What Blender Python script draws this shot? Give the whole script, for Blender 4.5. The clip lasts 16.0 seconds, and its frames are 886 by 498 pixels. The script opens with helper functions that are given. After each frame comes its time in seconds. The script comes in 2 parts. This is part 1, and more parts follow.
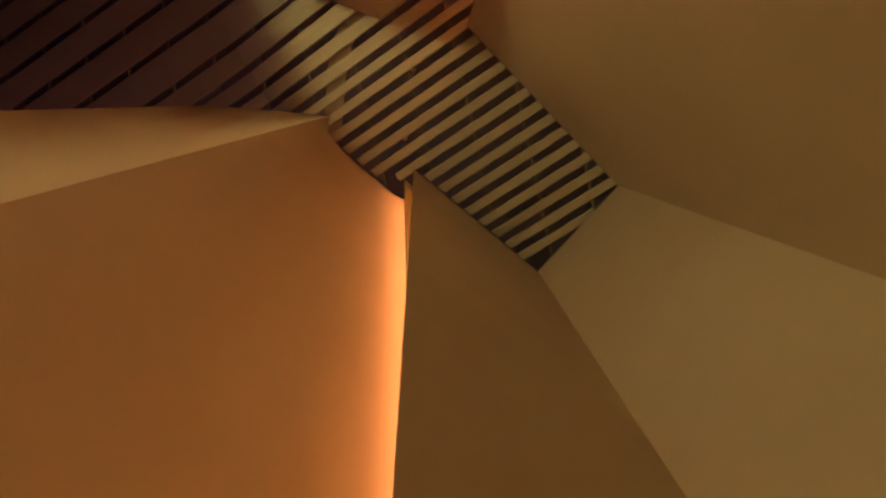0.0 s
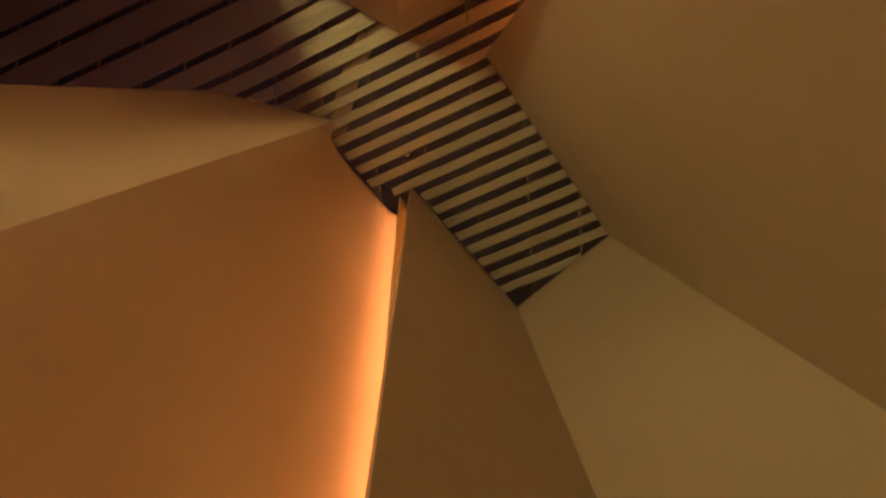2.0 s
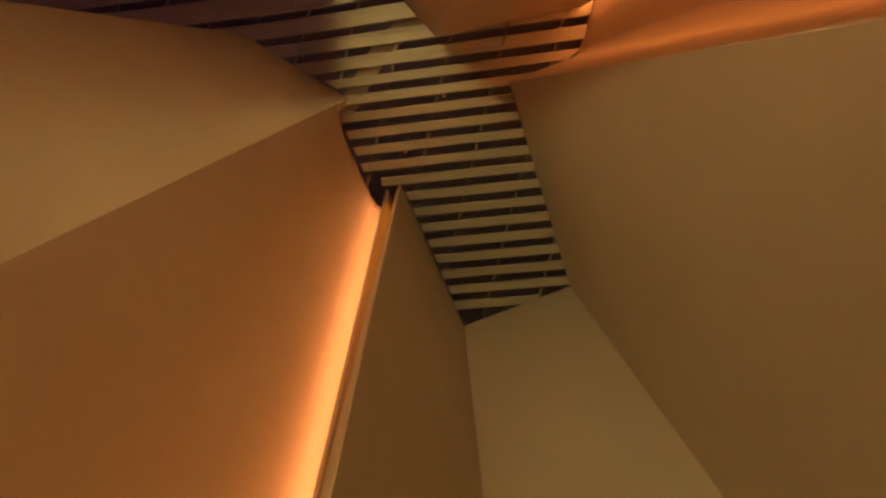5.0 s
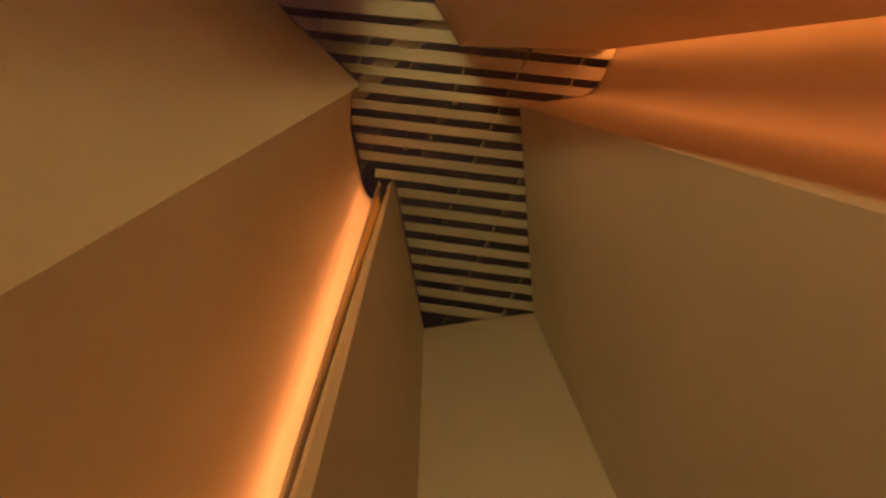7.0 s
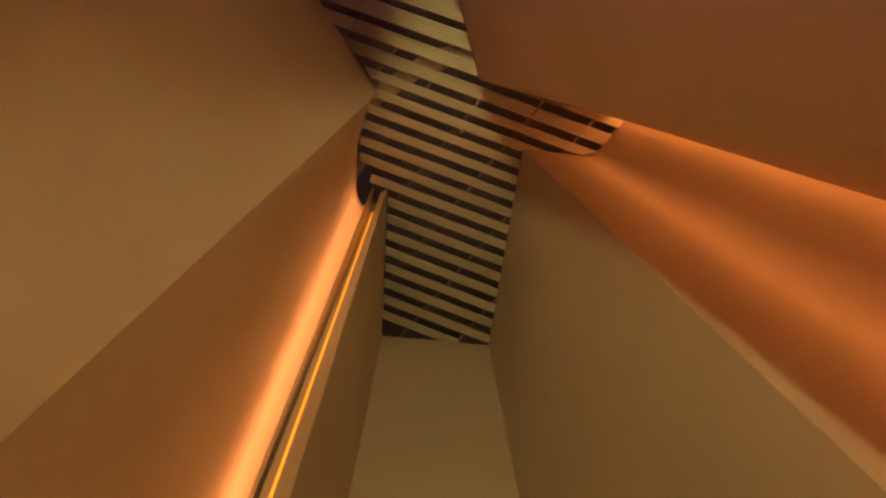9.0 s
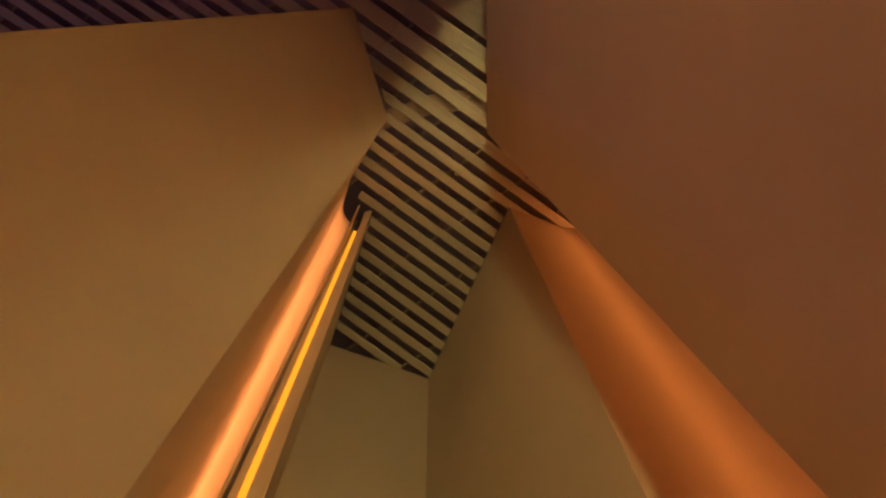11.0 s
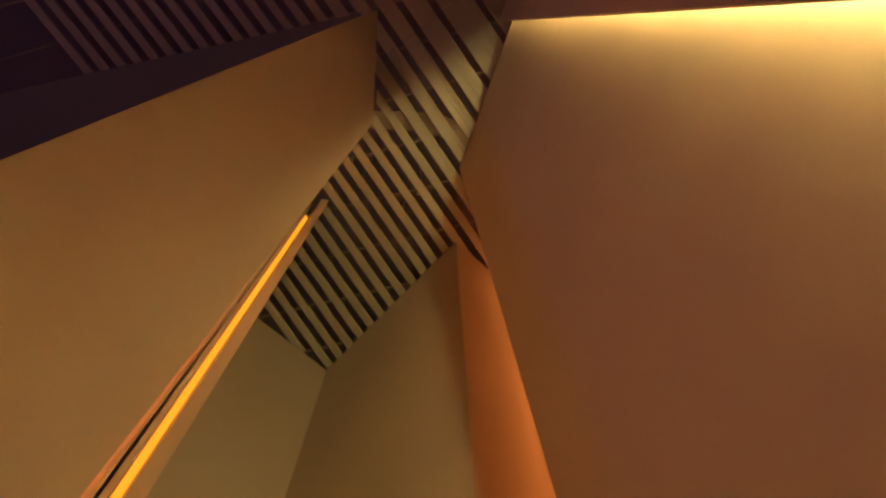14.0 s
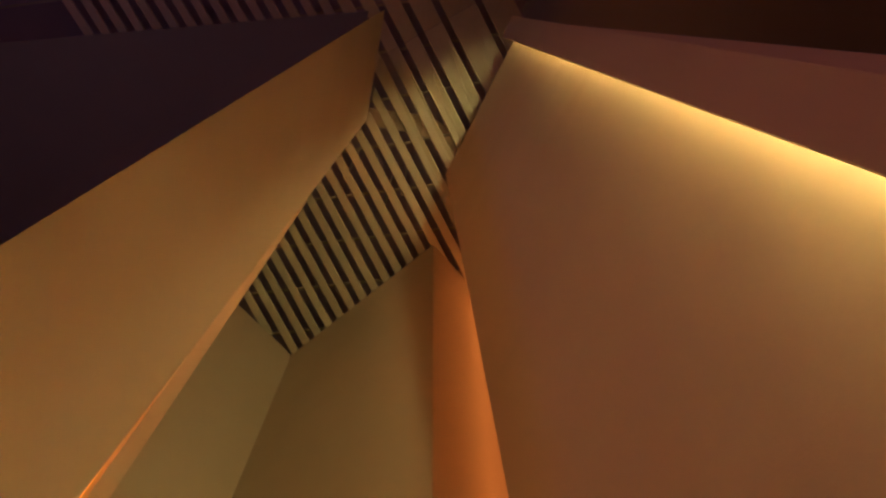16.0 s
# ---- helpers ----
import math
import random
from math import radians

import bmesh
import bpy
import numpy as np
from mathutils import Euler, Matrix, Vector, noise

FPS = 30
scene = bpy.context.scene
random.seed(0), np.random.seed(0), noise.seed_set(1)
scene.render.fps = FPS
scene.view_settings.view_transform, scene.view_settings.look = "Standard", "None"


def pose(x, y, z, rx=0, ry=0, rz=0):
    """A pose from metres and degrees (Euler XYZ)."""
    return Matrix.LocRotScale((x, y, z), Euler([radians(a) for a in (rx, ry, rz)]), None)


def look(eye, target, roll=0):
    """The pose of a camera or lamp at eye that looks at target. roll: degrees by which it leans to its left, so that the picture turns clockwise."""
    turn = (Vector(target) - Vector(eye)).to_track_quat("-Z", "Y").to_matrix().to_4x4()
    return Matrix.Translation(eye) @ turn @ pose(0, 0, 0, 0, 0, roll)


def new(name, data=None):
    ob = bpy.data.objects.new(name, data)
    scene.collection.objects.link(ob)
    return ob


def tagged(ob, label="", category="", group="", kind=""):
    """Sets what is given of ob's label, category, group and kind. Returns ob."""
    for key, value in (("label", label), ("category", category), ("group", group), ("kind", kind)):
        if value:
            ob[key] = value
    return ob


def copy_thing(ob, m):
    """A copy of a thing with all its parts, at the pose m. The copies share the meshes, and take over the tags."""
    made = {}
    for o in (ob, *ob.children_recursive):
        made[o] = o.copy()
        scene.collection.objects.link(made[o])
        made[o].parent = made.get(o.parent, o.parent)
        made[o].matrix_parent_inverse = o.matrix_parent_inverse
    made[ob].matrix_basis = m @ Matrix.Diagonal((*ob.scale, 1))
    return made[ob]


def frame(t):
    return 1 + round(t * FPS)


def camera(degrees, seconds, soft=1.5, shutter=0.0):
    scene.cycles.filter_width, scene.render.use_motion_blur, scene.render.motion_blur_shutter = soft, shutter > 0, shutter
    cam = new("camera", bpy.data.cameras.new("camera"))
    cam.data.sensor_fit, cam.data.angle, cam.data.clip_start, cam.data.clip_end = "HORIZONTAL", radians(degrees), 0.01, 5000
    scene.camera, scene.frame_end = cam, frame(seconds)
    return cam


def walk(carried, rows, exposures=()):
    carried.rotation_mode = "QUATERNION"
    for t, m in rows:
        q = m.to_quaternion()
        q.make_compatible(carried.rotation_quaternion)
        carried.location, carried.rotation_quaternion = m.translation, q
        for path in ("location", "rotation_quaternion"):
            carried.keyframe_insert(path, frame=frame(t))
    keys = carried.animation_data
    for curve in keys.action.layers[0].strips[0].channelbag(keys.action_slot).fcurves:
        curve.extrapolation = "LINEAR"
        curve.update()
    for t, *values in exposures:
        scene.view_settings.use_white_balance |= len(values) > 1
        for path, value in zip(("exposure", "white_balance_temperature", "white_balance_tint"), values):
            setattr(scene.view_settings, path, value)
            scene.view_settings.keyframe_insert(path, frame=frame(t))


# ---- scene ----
cam = camera(61.2, 16.0, soft=2.5)
PATH = [
    (0, (0.004, 0.006, 2.223), (-0.012, 0.359, 4.191), -11.01),
    (0.5, (-0.001, -0.021, 2.244), (-0.007, 0.326, 4.213), -10.73),
    (1, (-0.002, -0.058, 2.255), (0.005, 0.286, 4.225), -10.45),
    (1.5, (-0.003, -0.106, 2.257), (0.017, 0.238, 4.227), -10.22),
    (2, (-0.006, -0.163, 2.258), (0.028, 0.183, 4.228), -10.04),
    (2.5, (-0.019, -0.224, 2.269), (0.032, 0.133, 4.236), -9.96),
    (3, (-0.031, -0.288, 2.281), (0.042, 0.082, 4.245), -9.83),
    (3.5, (-0.056, -0.354, 2.252), (0.036, 0.029, 4.213), -9.18),
    (4, (-0.080, -0.405, 2.234), (0.031, -0.011, 4.191), -8.45),
    (6.5, (-0.303, -0.539, 2.105), (-0.080, -0.155, 4.055), -7.48),
    (7, (-0.356, -0.582, 2.096), (-0.103, -0.193, 4.041), -7.03),
    (7.5, (-0.418, -0.624, 2.071), (-0.143, -0.235, 4.013), -6.31),
    (8, (-0.486, -0.674, 2.038), (-0.187, -0.293, 3.979), -5.53),
    (8.5, (-0.565, -0.726, 1.998), (-0.243, -0.356, 3.937), -5.09),
    (9, (-0.653, -0.782, 1.939), (-0.309, -0.430, 3.877), -4.61),
    (11.5, (-1.218, -1.015, 1.748), (-0.768, -0.765, 3.680), -2.17),
    (12, (-1.282, -1.041, 1.707), (-0.824, -0.818, 3.641), -1.53),
    (12.5, (-1.351, -1.061, 1.674), (-0.876, -0.861, 3.606), -0.98),
    (13, (-1.442, -1.086, 1.669), (-0.938, -0.907, 3.596), -0.90),
    (13.5, (-1.533, -1.106, 1.658), (-1.000, -0.951, 3.580), -1.24),
    (14, (-1.608, -1.104, 1.640), (-1.051, -0.974, 3.556), -1.64),
    (14.5, (-1.664, -1.087, 1.611), (-1.090, -0.981, 3.524), -2.06),
    (15, (-1.714, -1.073, 1.587), (-1.127, -0.987, 3.497), -2.16),
    (15.5, (-1.772, -1.066, 1.560), (-1.174, -0.998, 3.468), -2.39),
    (16, (-1.828, -1.048, 1.525), (-1.226, -0.995, 3.431), -2.55),
]
walk(cam, [(t, look(eye, target, roll)) for t, eye, target, roll in PATH], [(0.0, 0.75), (16.0, 0.75)])

# ---- world: a closed interior at night, no daylight ----
world = bpy.data.worlds.new("night")
scene.world = world
world.use_nodes = True
world.node_tree.nodes["Background"].inputs[0].default_value = (0.02, 0.015, 0.02, 1)
world.node_tree.nodes["Background"].inputs[1].default_value = 0.02

CEIL = 9.6            # underside of the slatted ceiling
AMBER = (1.0, 0.34, 0.10)
GOLD = (1.0, 0.28, 0.012)
YELLOW = (1.0, 0.77, 0.27)
ORANGE = (1.0, 0.30, 0.06)
# tints of the two fill panels added in the hall: red here, violet next
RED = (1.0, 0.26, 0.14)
VIOLET = (0.48, 0.42, 0.72)
# radiance of the light slots; the last two are added hall fill panels
LED_A, LED_GOLD, LED_F, LED_E, FILL_W, FILL_V = 5.2, 1.0, 106.0, 3.9, 2.7, 1.0


# ---- materials ----
def material(name):
    m = bpy.data.materials.new(name)
    m.use_nodes = True
    return m, m.node_tree.nodes, m.node_tree.links, m.node_tree.nodes["Principled BSDF"]


def plaster(name, low, high, rough=0.75, bump=0.12):
    """Painted plasterboard: slow drifts of tone, roller grain, faint smudges."""
    m, n, l, p = material(name)
    co = n.new("ShaderNodeTexCoord")
    big = n.new("ShaderNodeTexNoise")
    big.inputs["Scale"].default_value, big.inputs["Detail"].default_value = 0.55, 5
    fine = n.new("ShaderNodeTexNoise")
    fine.inputs["Scale"].default_value, fine.inputs["Detail"].default_value = 140, 4
    ramp = n.new("ShaderNodeValToRGB")
    ramp.color_ramp.elements[0].position, ramp.color_ramp.elements[1].position = 0.3, 0.7
    ramp.color_ramp.elements[0].color, ramp.color_ramp.elements[1].color = (*low, 1), (*high, 1)
    bmp = n.new("ShaderNodeBump")
    bmp.inputs["Strength"].default_value, bmp.inputs["Distance"].default_value = bump, 0.004
    l.new(co.outputs["Object"], big.inputs["Vector"])
    l.new(co.outputs["Object"], fine.inputs["Vector"])
    l.new(big.outputs["Fac"], ramp.inputs["Fac"])
    l.new(ramp.outputs["Color"], p.inputs["Base Color"])
    l.new(fine.outputs["Fac"], bmp.inputs["Height"])
    l.new(bmp.outputs["Normal"], p.inputs["Normal"])
    p.inputs["Roughness"].default_value = rough
    return m


def slat_paint(name, low, high):
    """Cream lacquer on boards, each a little different, with a faint grain along it."""
    m, n, l, p = material(name)
    geo, co = n.new("ShaderNodeNewGeometry"), n.new("ShaderNodeTexCoord")
    mp = n.new("ShaderNodeMapping")
    mp.inputs["Rotation"].default_value[2] = radians(SLAT_TURN)
    mp.inputs["Scale"].default_value = (2, 40, 10)
    grain = n.new("ShaderNodeTexNoise")
    grain.inputs["Scale"].default_value, grain.inputs["Detail"].default_value = 3, 4
    add = n.new("ShaderNodeMath")
    add.operation = "MULTIPLY_ADD"
    add.inputs[1].default_value = 0.5
    ramp = n.new("ShaderNodeValToRGB")
    ramp.color_ramp.elements[0].position, ramp.color_ramp.elements[1].position = 0.3, 1.0
    ramp.color_ramp.elements[0].color, ramp.color_ramp.elements[1].color = (*low, 1), (*high, 1)
    l.new(co.outputs["Object"], mp.inputs["Vector"])
    l.new(mp.outputs["Vector"], grain.inputs["Vector"])
    l.new(geo.outputs["Random Per Island"], add.inputs[0])
    l.new(grain.outputs["Fac"], add.inputs[2])
    l.new(add.outputs[0], ramp.inputs["Fac"])
    l.new(ramp.outputs["Color"], p.inputs["Base Color"])
    p.inputs["Roughness"].default_value = 0.5
    return m


def led(name, colour, strength):
    m, n, l, p = material(name)
    p.inputs["Base Color"].default_value = (0.12, 0.10, 0.07, 1)
    p.inputs["Emission Color"].default_value = (*colour, 1)
    p.inputs["Emission Strength"].default_value = strength
    return m


SLAT_TURN = -20.33
WALL = plaster("wall_paint", (0.68, 0.57, 0.47), (0.77, 0.65, 0.55))
DARK = plaster("near_black_paint", (0.09, 0.09, 0.13), (0.13, 0.13, 0.18), 0.9)
PLENUM = plaster("plenum_paint", (0.48, 0.42, 0.56), (0.58, 0.52, 0.66), 0.9)
SOFFIT = plaster("dark_soffit_paint", (0.34, 0.37, 0.40), (0.40, 0.43, 0.46), 0.85)
# unseen floor: base colour reddened and raised so it bounces warm fill upwards
FLOOR = plaster("warm_bounce_floor", (0.58, 0.32, 0.16), (0.70, 0.40, 0.21), 0.65)
SLAT = slat_paint("slat_lacquer", (0.74, 0.69, 0.60), (0.88, 0.84, 0.74))
STEEL = plaster("galvanised_batten", (0.45, 0.42, 0.38), (0.6, 0.57, 0.52), 0.45)
LIGHT_A = led("amber_led", AMBER, LED_A)
LIGHT_GOLD = led("gold_led", GOLD, LED_GOLD)
FILL_LIGHT_W = led("red_hall_fill", RED, FILL_W)
FILL_LIGHT_V = led("violet_hall_fill", VIOLET, FILL_V)
LIGHT_F = led("yellow_led", YELLOW, LED_F)
LIGHT_E = led("orange_led", ORANGE, LED_E)


# ---- builders ----
def obj(name, bm, mat, parent=None, smooth=False):
    me = bpy.data.meshes.new(name)
    bmesh.ops.recalc_face_normals(bm, faces=bm.faces)
    bm.to_mesh(me)
    bm.free()
    me.materials.append(mat)
    ob = new(name, me)
    ob.parent = parent
    return ob


def prism(bm, base, z0, z1, top=None, steps=1):
    """A solid on a plan polygon; top: its plan at the upper end, where it leans."""
    top, rings = top or base, []
    for s in range(steps + 1):
        k = s / steps
        rings.append([bm.verts.new((a[0] + (b[0] - a[0]) * k, a[1] + (b[1] - a[1]) * k, z0 + (z1 - z0) * k)) for a, b in zip(base, top)])
    bm.faces.new(rings[0])
    bm.faces.new(rings[-1][::-1])
    for lo, hi in zip(rings, rings[1:]):
        for i in range(len(base)):
            j = (i + 1) % len(base)
            bm.faces.new((lo[i], lo[j], hi[j], hi[i]))
    return bm


def solid(name, base, z0, z1, mat, label, top=None, bevel=0.006, kind="structure", category="", steps=1):
    bm = prism(bmesh.new(), base, z0, z1, top, steps)
    ob = obj(name, bm, mat)
    if bevel:
        mod = ob.modifiers.new("edge", "BEVEL")
        mod.width, mod.segments, mod.limit_method = bevel, 2, "ANGLE"
    return tagged(ob, label, category, kind=kind)


def off(p, d, k):
    return (p[0] + d[0] * k, p[1] + d[1] * k)


def unit(a, b):
    d = Vector((b[0] - a[0], b[1] - a[1])).normalized()
    return (d.x, d.y)


# ---- plan: corners of the walls at ceiling height ----
GT, A1 = (-1.914, -0.567), (-0.827, -0.203)
GDIR = unit(GT, A1)
GN = (-GDIR[1], GDIR[0])
A0 = (-0.94, -0.04)
BT, BC, CD, D0 = (-0.149, 0.488), (0.822, 1.786), (1.789, 1.125), (0.665, -0.722)
BDIR = unit(BT, BC)
BN = (-BDIR[1], BDIR[0])
F1 = (1.252, -1.60)
# the bay turns in one curve, tight under the ceiling and softer below


def bend(p0, p1, p2, n=10):
    return [tuple((1 - k) ** 2 * a + 2 * k * (1 - k) * b + k * k * c for a, b, c in zip(p0, p1, p2)) for k in (i / n for i in range(n + 1))]


BAY = bend((1.165, -1.062), (1.252, -1.125), (1.250, -1.205))
BAY_FOOT = bend((1.02, -0.98), (1.235, -1.115), (1.258, -1.40))
RT, FW = (-0.123, -0.964), (-1.62, -1.975)
FDIR = unit(RT, FW)
FN = (FDIR[1] * -1, FDIR[0])          # towards the back of the wall
PIER = (-1.487, -1.730)
TOP = CEIL + 0.02

# floor, deck above the slats, assumed near-black walls enclosing the hall
bm = bmesh.new()
prism(bm, [(-7, -7), (5, -7), (5, 7), (-7, 7)], -0.2, 0.0)
tagged(obj("floor", bm, FLOOR), "smooth floor of a tall gallery, reddish brown to bounce warm fill light", kind="structure")
bm = bmesh.new()
prism(bm, [(-7, -7), (5, -7), (5, 7), (-7, 7)], CEIL + 2.3, CEIL + 2.5)
tagged(obj("ceiling_deck", bm, PLENUM), "dark violet-grey painted deck above the slatted ceiling", kind="structure")
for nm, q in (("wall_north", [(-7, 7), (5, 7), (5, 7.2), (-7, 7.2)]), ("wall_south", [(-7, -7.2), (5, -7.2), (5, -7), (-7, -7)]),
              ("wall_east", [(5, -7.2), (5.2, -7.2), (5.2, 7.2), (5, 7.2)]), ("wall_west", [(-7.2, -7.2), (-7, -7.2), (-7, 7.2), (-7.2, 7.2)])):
    solid(nm, q, -0.2, CEIL + 2.5, DARK, "assumed near-black outer wall closing off the hall", bevel=0)

def in_slot(along, deep):
    """A place in the amber slot: along the thin wall and behind its face."""
    return off(off(BT, BDIR, along), BN, deep)


def smooth_by_angle(ob, degrees):
    for face in ob.data.polygons:
        face.use_smooth = True
    ob.data.set_sharp_from_angle(angle=radians(degrees))
    return ob


def lerp(a, b, k):
    return (a[0] + (b[0] - a[0]) * k, a[1] + (b[1] - a[1]) * k)


# freestanding slab whose free end leans; its other end meets the lit wall in a slanting fold
foot = off(GT, (0.049, 0.033), CEIL)
FOLD_FOOT = (-0.76, 0.092)
g_end = off(off(GT, GN, 0.18), GDIR, 0.35)
g_foot = off(off(foot, GN, 0.18), GDIR, 0.35)
solid("wall_1", [foot, FOLD_FOOT, off(FOLD_FOOT, GN, 0.15), g_foot], 0.0, TOP, WALL, "tall cream plaster wall with a leaning free end, amber lit",
      top=[GT, A1, off(A1, GN, 0.18), g_end], steps=12, bevel=0)
# wall washed by the amber slot, running on behind the next wall, with a small notch at the top of the fold
A_END = off(A0, BDIR, 2.6)
foot_0 = off(A0, (0.012, 0.002), CEIL)
bm = bmesh.new()
rings = []
for i in range(33):
    k = i / 32
    z = TOP * k
    fold = lerp(FOLD_FOOT, A1, k)
    edge = lerp(off(fold, BDIR, 0.004), A0, max(0.0, (z - CEIL + 0.9) / 0.92))
    base = lerp(foot_0, A0, k)
    ring = [fold, edge] + [lerp(edge, off(base, BDIR, 0.62), q) for q in (0.35, 0.7)] + [off(base, BDIR, 0.62), off(base, BDIR, 1.2), A_END, off(A_END, BN, 0.15), off(off(base, BDIR, 0.7), BN, 0.15), off(fold, BN, 0.25)]
    rings.append([bm.verts.new((x, y, z)) for x, y in ring])
for lo, hi in zip(rings, rings[1:]):
    for i in range(len(lo)):
        j = (i + 1) % len(lo)
        bm.faces.new((lo[i], lo[j], hi[j], hi[i]))
bm.faces.new(rings[0])
bm.faces.new(rings[-1][::-1])
smooth_by_angle(tagged(obj("wall_2", bm, WALL), "tall cream plaster wall washed by an amber light slot", kind="structure"), 20)
# front slab of the light slot, end wall and far side of the passage
BC_FOOT = off(BC, (-0.042, -0.047), CEIL)
CD_FOOT = off(CD, (-0.018, -0.010), CEIL)
CB = unit(CD, BC)
solid("wall_3", [BT, off(BC_FOOT, BDIR, 0.3), off(off(BC_FOOT, BDIR, 0.3), BN, 0.07), in_slot(0.05, 0.07)], 0.0, TOP, WALL, "thin cream wall that hides an amber light slot",
      top=[BT, off(BC, BDIR, 0.03), off(off(BC, BDIR, 0.03), BN, 0.07), in_slot(0.05, 0.07)], bevel=0.003)
solid("wall_4", [off(BC_FOOT, CB, 0.2), CD_FOOT, off(CD_FOOT, BDIR, 0.15), off(off(BC_FOOT, BDIR, 0.15), CB, 0.2)], 0.0, TOP, WALL, "olive-lit plaster wall that ends the passage",
      top=[off(BC, CB, 0.2), CD, off(CD, BDIR, 0.15), off(off(BC, BDIR, 0.15), CB, 0.2)], steps=24, bevel=0)
DDIR = unit(D0, CD)
D_OUT = [(2.3, 1.0), (1.75, -0.9), (1.75, -2.4), (1.55, -2.4), (1.55, -1.63), (1.257, -1.63)]
D_FOOT = (0.43, -0.73)          # the corner towards the bay leans
w5 = solid("wall_5", [D_FOOT, off(CD_FOOT, DDIR, 0.3)] + D_OUT + BAY_FOOT[::-1], 0.0, TOP, WALL, "tall plaster wall, orange lit in the bay and half shaded in the passage",
      top=[D0, off(CD, DDIR, 0.3)] + D_OUT + BAY[::-1], steps=24, bevel=0)
smooth_by_angle(w5, 24)
# bent wall between the bay and the yellow slot
NDIR = unit(RT, F1)
NN = (NDIR[1], -NDIR[0])
F_END = off(F1, NDIR, -0.12)
RT_FOOT = off(RT, (0.012, -0.024), CEIL)
F_REST = [F_END, off(F_END, NN, 0.05), off(off(RT, NN, 0.42), NDIR, 0.45), (0.0, -1.48), off(FW, FN, 0.2), FW]
solid("wall_6", [RT_FOOT] + F_REST, 0.0, TOP, WALL, "bent plaster wall washed by a yellow light slot", top=[RT] + F_REST, steps=12, bevel=0)
# thin pier in front of the yellow slot
def pier(width):
    end = off(PIER, FDIR, width)
    return [PIER, end, off(end, FN, 0.5), off(off(end, FN, 0.5), FDIR, -0.03), off(off(end, FN, 0.018), FDIR, -0.03), off(PIER, FN, 0.018)]


P2 = pier(0.235)[1]
solid("wall_7", pier(0.13), 0.0, TOP, WALL, "dull red-lit plaster pier beside a yellow slot", top=pier(0.235), bevel=0.003)
# baffle in the amber slot and the panels behind it
def slot_lamp(along, deep, lean=(0.29, 0.055)):
    """The same place in the slot at the ceiling and, as the fittings lean, at the floor."""
    return in_slot(along, deep), in_slot(along + lean[0], deep + lean[1])


baffle = [slot_lamp(*q) for q in ((0.0, 0.138), (0.215, 0.138), (0.215, 0.146), (0.006, 0.146), (0.006, 0.154), (0.0, 0.154))]
solid("trim_3", [q[1] for q in baffle], 0.0, TOP, WALL, "cream baffle with a folded edge inside the light slot", top=[q[0] for q in baffle], steps=4, bevel=0)
cove = [in_slot(*q) for q in bend((0.02, 0.312), (0.19, 0.300), (0.22, 0.139)) + [(0.24, 0.139), (0.24, 0.40), (0.0, 0.40)]]
cove_foot = [in_slot(*q) for q in bend((0.18, 0.266), (0.46, 0.262), (0.51, 0.194)) + [(0.53, 0.194), (0.53, 0.40), (0.3, 0.40)]]
smooth_by_angle(solid("trim_2", cove_foot, 0.0, TOP, WALL, "curved cream cove that closes the back of the amber slot", top=cove, steps=4, bevel=0), 30)
solid("trim_1", [in_slot(0.165, 0.118), in_slot(0.175, 0.118), in_slot(0.175, 0.160), in_slot(0.165, 0.160)], 0.0, TOP, WALL,
      "cream panel beside the golden light strip", top=[in_slot(0.165, 0.114), in_slot(0.175, 0.114), in_slot(0.175, 0.137), in_slot(0.165, 0.137)], bevel=0)


# ---- slatted ceiling ----
RISE, U_TURN = 0.165, -1.2
PITCH, GAP0, GAPW = 0.1719, -0.889, 0.078
SM = (math.cos(radians(SLAT_TURN)), math.sin(radians(SLAT_TURN)))
SN = (-SM[1], SM[0])
A_SLOT = off(A0, BDIR, 0.72)
VOID = [GT, A1, A0, A_SLOT, in_slot(0.05, 0.07), BT, BC, CD, D0, *BAY, F1, RT, off(FW, FDIR, -0.28), PIER, P2,
        (-3.2, -3.6), (-6.9, -3.6), (-6.9, 5), (-2.2, 5)]
# where the ceiling climbs above the wall tops the boards run on over them
OVER = [(-2.1, -0.2), off(A1, GN, 0.4), A0, A_SLOT, in_slot(0.05, 0.07), BT, BC, CD, D0, *BAY, F1, off(F1, NN, 0.4), off(RT, FN, 0.5), (-1.3, -2.5), (-1.8, -2.2),
        (-3.2, -3.6), (-6.9, -3.6), (-6.9, 5), (-2.2, 5)]


def climb(v, x=-9.0):
    """How far the ceiling has risen towards the open hall."""
    return max(0.0, -0.58 - v) * 0.5 * min(1.0, max(0.0, (0.5 - x) / 1.2))


def rise(u):
    """The ceiling also lifts a little along its boards, over the tops of the lit walls."""
    return RISE * (0.95 - max(u, U_TURN))


def crossings(v):
    """Where the line at v across the slats meets the walls, along the slats."""
    out = []
    plan = OVER if climb(v) > 0.06 else VOID
    for i, a in enumerate(plan):
        b = plan[(i + 1) % len(plan)]
        va, vb = a[0] * SN[0] + a[1] * SN[1], b[0] * SN[0] + b[1] * SN[1]
        if (va - v) * (vb - v) < 0:
            k = (v - va) / (vb - va)
            out.append((a[0] + k * (b[0] - a[0])) * SM[0] + (a[1] + k * (b[1] - a[1])) * SM[1])
    return sorted(out)


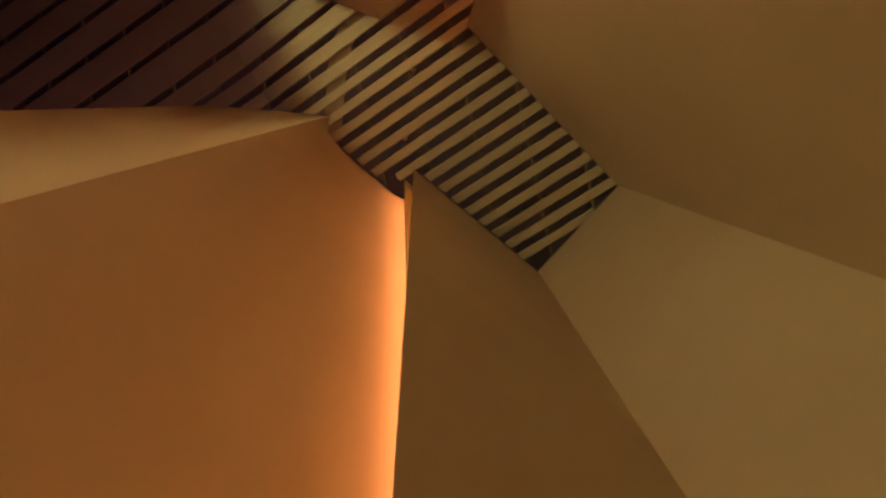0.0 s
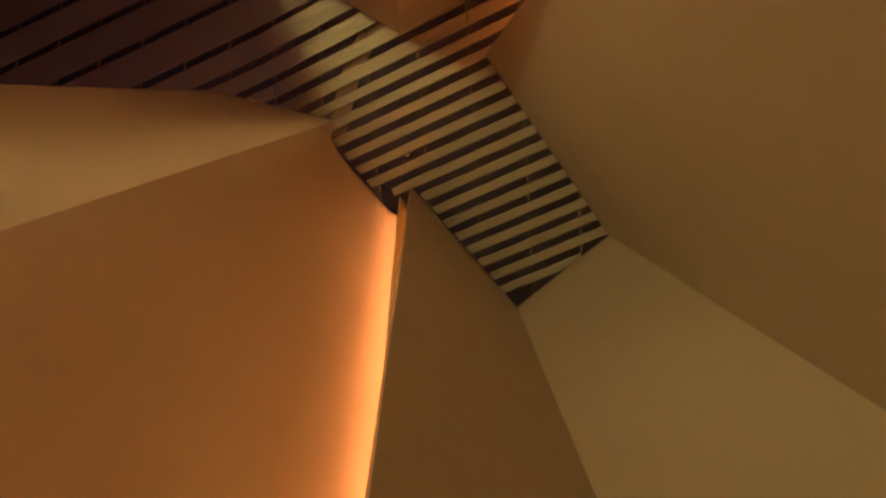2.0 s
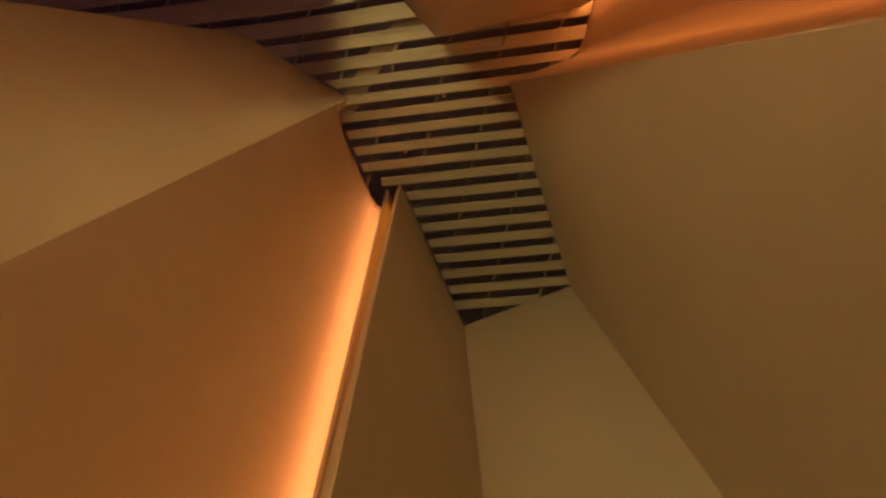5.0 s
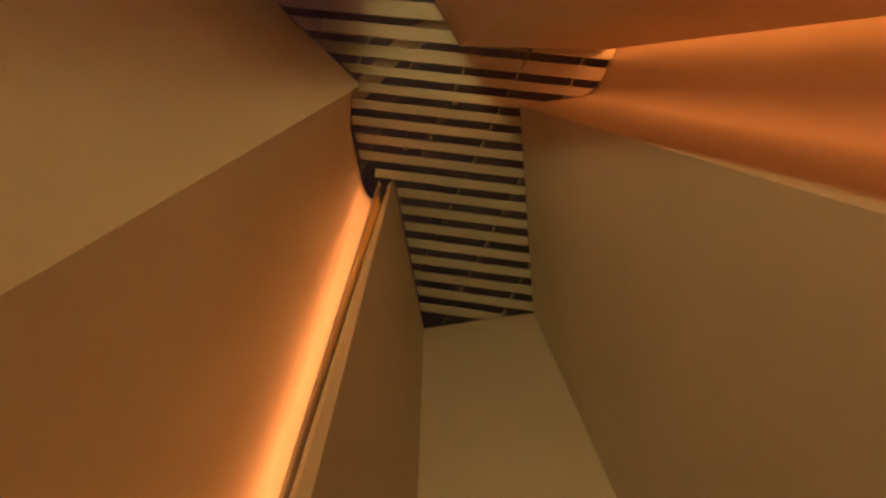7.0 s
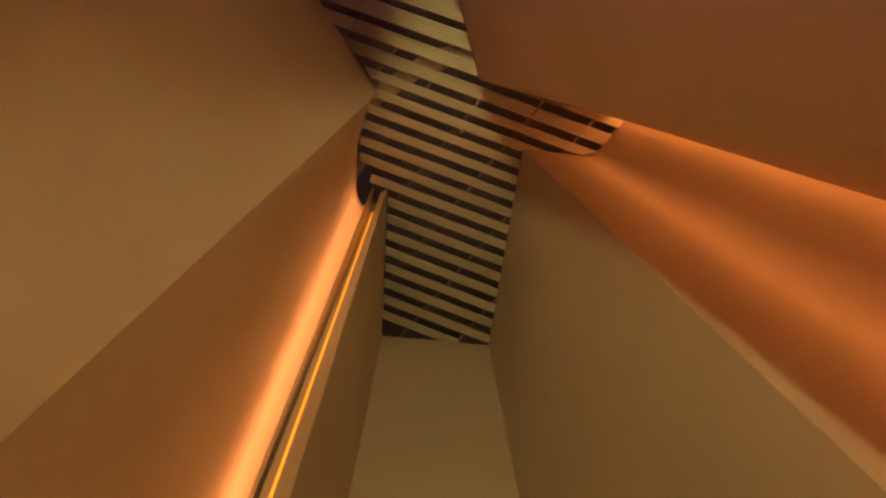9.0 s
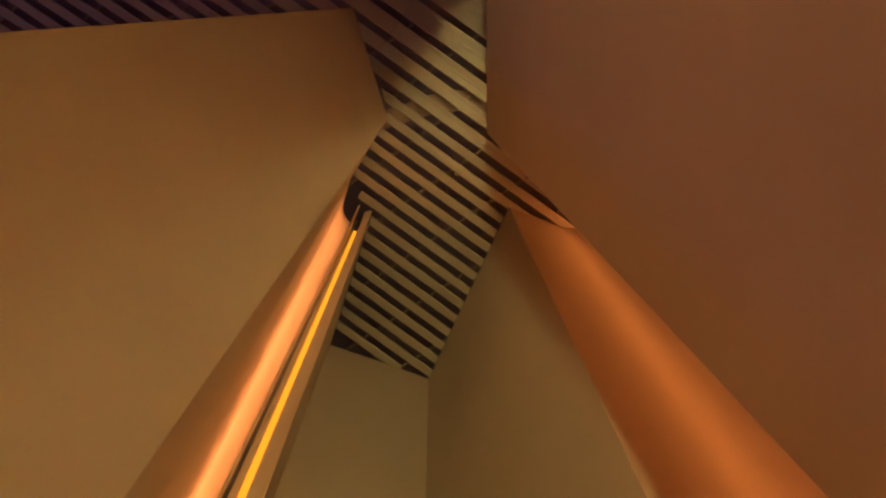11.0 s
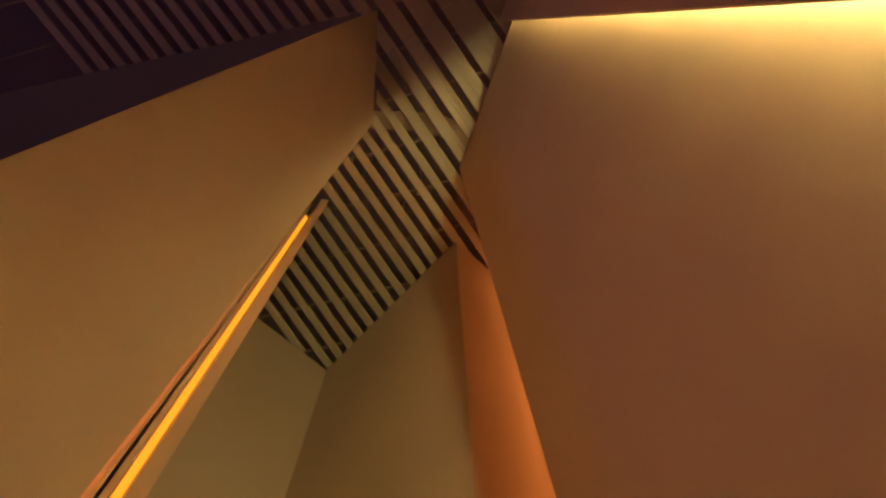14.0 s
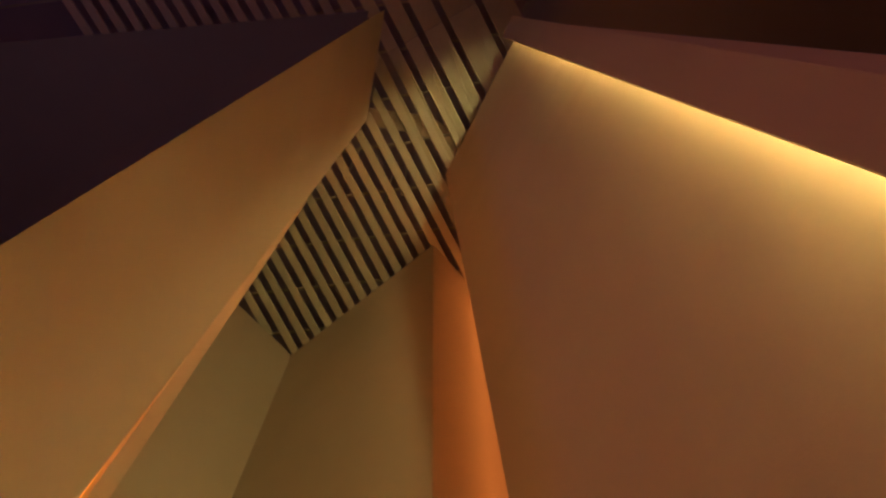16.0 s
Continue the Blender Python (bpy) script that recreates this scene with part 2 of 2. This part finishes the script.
def slat(bm, v, w, u0, u1, z):
    """One board with eased lower edges; u0, u1: its ends at the two long sides."""
    def at(u, vv, zz):
        return bm.verts.new((u * SM[0] + vv * SN[0], u * SM[1] + vv * SN[1], zz))
    h, c = w / 2, 0.007
    prof = [(-h, 0.022), (-h, c), (-h + c, 0), (h - c, 0), (h, c), (h, 0.022)]
    ends = []
    for u in (u0, u1):
        ends.append([at(u[0] + (u[1] - u[0]) * (y + h) / w, v + y, z + climb(v + y, u[0] * SM[0] + v * SN[0]) + rise(u[0]) + q) for y, q in prof])
    for i in range(6):
        j = (i + 1) % 6
        bm.faces.new((ends[0][i], ends[0][j], ends[1][j], ends[1][i]))
    bm.faces.new(ends[0][::-1])
    bm.faces.new(ends[1])


rng = random.Random(4)
bm = bmesh.new()
LAST = 15
# gaps between boards: even over the passage, wider boards towards the open hall
GAPS = [-0.925, -1.14, -1.39, -1.70, -2.15] + [-2.58 - 0.40 * i for i in range(6)]
GAPS = GAPS[::-1] + [GAP0 + PITCH * k for k in range(1, LAST + 2)]
for k, (g0, g1) in enumerate(zip(GAPS, GAPS[1:])):
    v, w = (g0 + g1) / 2, g1 - g0 - GAPW
    lo, hi, mid = crossings(v - w / 2), crossings(v + w / 2), crossings(v)
    if not len(lo) == len(hi) == len(mid):
        lo = hi = mid
    for i in range(0, len(mid) - 1, 2):
        u0, u1 = (lo[i], hi[i]), (lo[i + 1], hi[i + 1])
        if min(u1) - max(u0) < 0.03:
            continue
        if k == len(GAPS) - 2:
            u1 = (0.965, 0.945)
        if v < 0.30 and i == 0:
            u0 = (u0[0] - 0.3, u0[1] - 0.3)
        z = CEIL + 0.025 + rng.uniform(0, 0.004)
        if max(u0) < U_TURN - 0.05:
            slat(bm, v, w, u0, (U_TURN, U_TURN), z)
            u0 = (U_TURN, U_TURN)
        slat(bm, v, w, (u0[0] + 0.004, u0[1] + 0.004), (u1[0] - 0.004, u1[1] - 0.004), z)
tagged(obj("ceiling", bm, SLAT), "slatted ceiling of cream boards with dark gaps", kind="structure")

# battens that carry the slats
bm = bmesh.new()
for i in range(-12, 6):
    x = -0.477 + 0.4983 * i
    ys = [-3.5 + 0.25 * j for j in range(34)]
    for y0, y1 in zip(ys, ys[1:]):
        z0, z1 = (CEIL + 0.055 + climb(x * SN[0] + y * SN[1], x) + rise(x * SM[0] + y * SM[1]) for y in (y0, y1))
        vs = [bm.verts.new(c) for c in ((x - 0.012, y0, z0), (x + 0.012, y0, z0), (x + 0.012, y1, z1), (x - 0.012, y1, z1),
                                        (x - 0.012, y0, z0 + 0.03), (x + 0.012, y0, z0 + 0.03), (x + 0.012, y1, z1 + 0.03), (x - 0.012, y1, z1 + 0.03))]
        for q in ((3, 2, 1, 0), (4, 5, 6, 7), (0, 4, 7, 3), (1, 2, 6, 5)):
            bm.faces.new([vs[c] for c in q])
tagged(obj("ceiling_battens", bm, STEEL), "thin metal battens above the ceiling slats", kind="structure")

# plain dark soffits beside the slats
bm = prism(bmesh.new(), [(-1.92, -0.40), (-1.0, 0.05), (0.2, 1.9), (0.2, 5), (-2.18, 5)], CEIL - 0.004, CEIL + 0.02)
tagged(obj("ceiling_soffit", bm, SOFFIT), "plain dark soffit behind the leaning wall", kind="structure")
bm = prism(bmesh.new(), [(-1.72, -1.95), (-3.2, -3.4), (-3.2, -6.9), (1, -6.9), (-1.1, -2.3)], CEIL - 0.004, CEIL + 0.02)
tagged(obj("ceiling_soffit_2", bm, SOFFIT), "plain dark soffit behind the pier", kind="structure")

# pale bent strip that crosses just above the slats
bm = bmesh.new()
EDGE_E = [(-0.22, -1.10), (-0.38, -0.94), (-0.54, -0.72), (-0.63, -0.46), (-0.72, -0.18), (-0.80, 0.06)]
EDGE_W = [(-0.38, -1.26), (-0.54, -1.07), (-0.70, -0.86), (-0.80, -0.56), (-0.89, -0.26), (-0.98, 0.02)]
rows = []
for a, b in zip(EDGE_E, EDGE_W):
    za, zb = (CEIL + 0.075 + climb(q[0] * SN[0] + q[1] * SN[1], q[0]) + rise(q[0] * SM[0] + q[1] * SM[1]) for q in (a, b))
    rows.append([bm.verts.new(c) for c in ((*a, za), (*b, zb), (*b, zb + 0.05), (*a, za + 0.05))])
for p, q in zip(rows, rows[1:]):
    for i in range(4):
        j = (i + 1) % 4
        bm.faces.new((p[i], p[j], q[j], q[i]))
bm.faces.new(rows[0])
bm.faces.new(rows[-1][::-1])
tagged(obj("ceiling_beam", bm, WALL), "pale bent strip seen through the ceiling slats", kind="structure")


# ---- light slots ----
def slot(name, a, b, z0, z1, mat, label, facing, body=0.003, foot=None):
    """A full-height strip lamp from a to b in plan, with an aluminium back; also makes the added hall fill panels."""
    root = tagged(new(name), label, "light strip")
    root.location = (a[0], a[1], z0)
    fa, fb = foot or (a, b)
    bm = prism(bmesh.new(), [fa, fb, off(fb, facing, body), off(fa, facing, body)], z0, z1, [a, b, off(b, facing, body), off(a, facing, body)])
    d = obj("diffuser", bm, mat, root)
    d.matrix_parent_inverse = Matrix.Translation((-a[0], -a[1], -z0))
    bm = prism(bmesh.new(), [off(q, facing, d) for q, d in ((fa, -0.006), (fb, -0.006), (fb, -0.001), (fa, -0.001))], z0, z1,
               [off(q, facing, d) for q, d in ((a, -0.006), (b, -0.006), (b, -0.001), (a, -0.001))])
    d = obj("channel", bm, STEEL, root)
    d.matrix_parent_inverse = Matrix.Translation((-a[0], -a[1], -z0))
    return root


back = (-BDIR[0], -BDIR[1])
s0 = in_slot(0.15, 0.074)
slot("light_slot", s0, off(s0, BN, 0.038), 0.0, CEIL - 0.5, LIGHT_GOLD, "full-height glowing golden light strip set in a wall slot", back)
(a0, a0f), (a1, a1f) = slot_lamp(0.045, 0.150), slot_lamp(0.085, 0.150)
slot("light_slot", a0, a1, 0.0, CEIL - 0.15, LIGHT_A, "full-height amber light strip that washes the wall behind", BN, 0.003, (a0f, a1f))
toE = (-FDIR[0], -FDIR[1])
f0 = off(off(PIER, FDIR, 0.17), FN, 0.122)
f1 = off(f0, FN, 0.0065)
root = slot("light_slot", f0, f1, 0.0, CEIL - 0.05, LIGHT_F, "full-height yellow light strip hidden behind a pier", toE, 0.002, (off(f0, toE, 0.095), off(f1, toE, 0.095)))
# added unseen lip on its channel, which cuts the light off to one side
lip = [off(off(f0, FN, a), toE, b) for a, b in ((-0.004, -0.001), (-0.002, -0.001), (-0.002, 0.009), (-0.004, 0.009))]
d = obj("lip", prism(bmesh.new(), [off(q, toE, 0.095) for q in lip], 0.0, CEIL - 0.05, lip), STEEL, root)
d.matrix_parent_inverse = Matrix.Translation((-f0[0], -f0[1], 0))
slot("light_slot", (1.15, -1.80), (1.50, -1.80), 0.0, CEIL - 0.05, LIGHT_E, "full-height orange light strip hidden behind a wall end", (-0.294, 0.956))
# unseen panel added as fill, to tint the bent wall and the pier red
slot("light_slot", (-6.97, 0.0), (-6.97, 0.8), 0.2, 3.0, FILL_LIGHT_W, "added red fill panel low on the far hall wall, out of view", (1, 0))
# unseen panel added as fill, lifting the dark hall ceiling towards violet
slot("light_slot", (-6.97, 2.6), (-6.97, 3.6), 4.0, 7.0, FILL_LIGHT_V, "added violet fill panel high on the far hall wall, out of view", (1, 0))


# ---- sprinkler heads above the slats ----
CHROME = plaster("worn_chrome", (0.62, 0.60, 0.56), (0.78, 0.76, 0.72), 0.22, 0.02)
CHROME.node_tree.nodes["Principled BSDF"].inputs["Metallic"].default_value = 1.0


def lathe(bm, profile, n=16):
    rings = [[bm.verts.new((r * math.cos(i * math.tau / n), r * math.sin(i * math.tau / n), z)) for i in range(n)] for r, z in profile]
    for p, q in zip(rings, rings[1:]):
        for i in range(n):
            j = (i + 1) % n
            bm.faces.new((p[i], p[j], q[j], q[i]))
    bm.faces.new(rings[0][::-1])
    bm.faces.new(rings[-1])
    return bm


root = tagged(new("sprinkler_head"), "small chrome sprinkler head on a pipe above the slats", "sprinkler", "ceiling sprinklers")
obj("pipe", lathe(bmesh.new(), [(0.012, 0.06), (0.012, 2.2)]), STEEL, root)
obj("body", lathe(bmesh.new(), [(0.006, 0.0), (0.016, 0.006), (0.012, 0.03), (0.02, 0.045), (0.02, 0.06)]), CHROME, root)
obj("deflector", lathe(bmesh.new(), [(0.026, -0.006), (0.026, -0.002), (0.004, 0.0)]), CHROME, root)
root.matrix_basis = pose(0.08, -0.45, CEIL + 0.12 + rise(0.23))
for x, y in ((-0.17, 0.18), (0.28, -0.19)):
    copy_thing(root, pose(x, y, CEIL + 0.12 + rise(x * SM[0] + y * SM[1])))
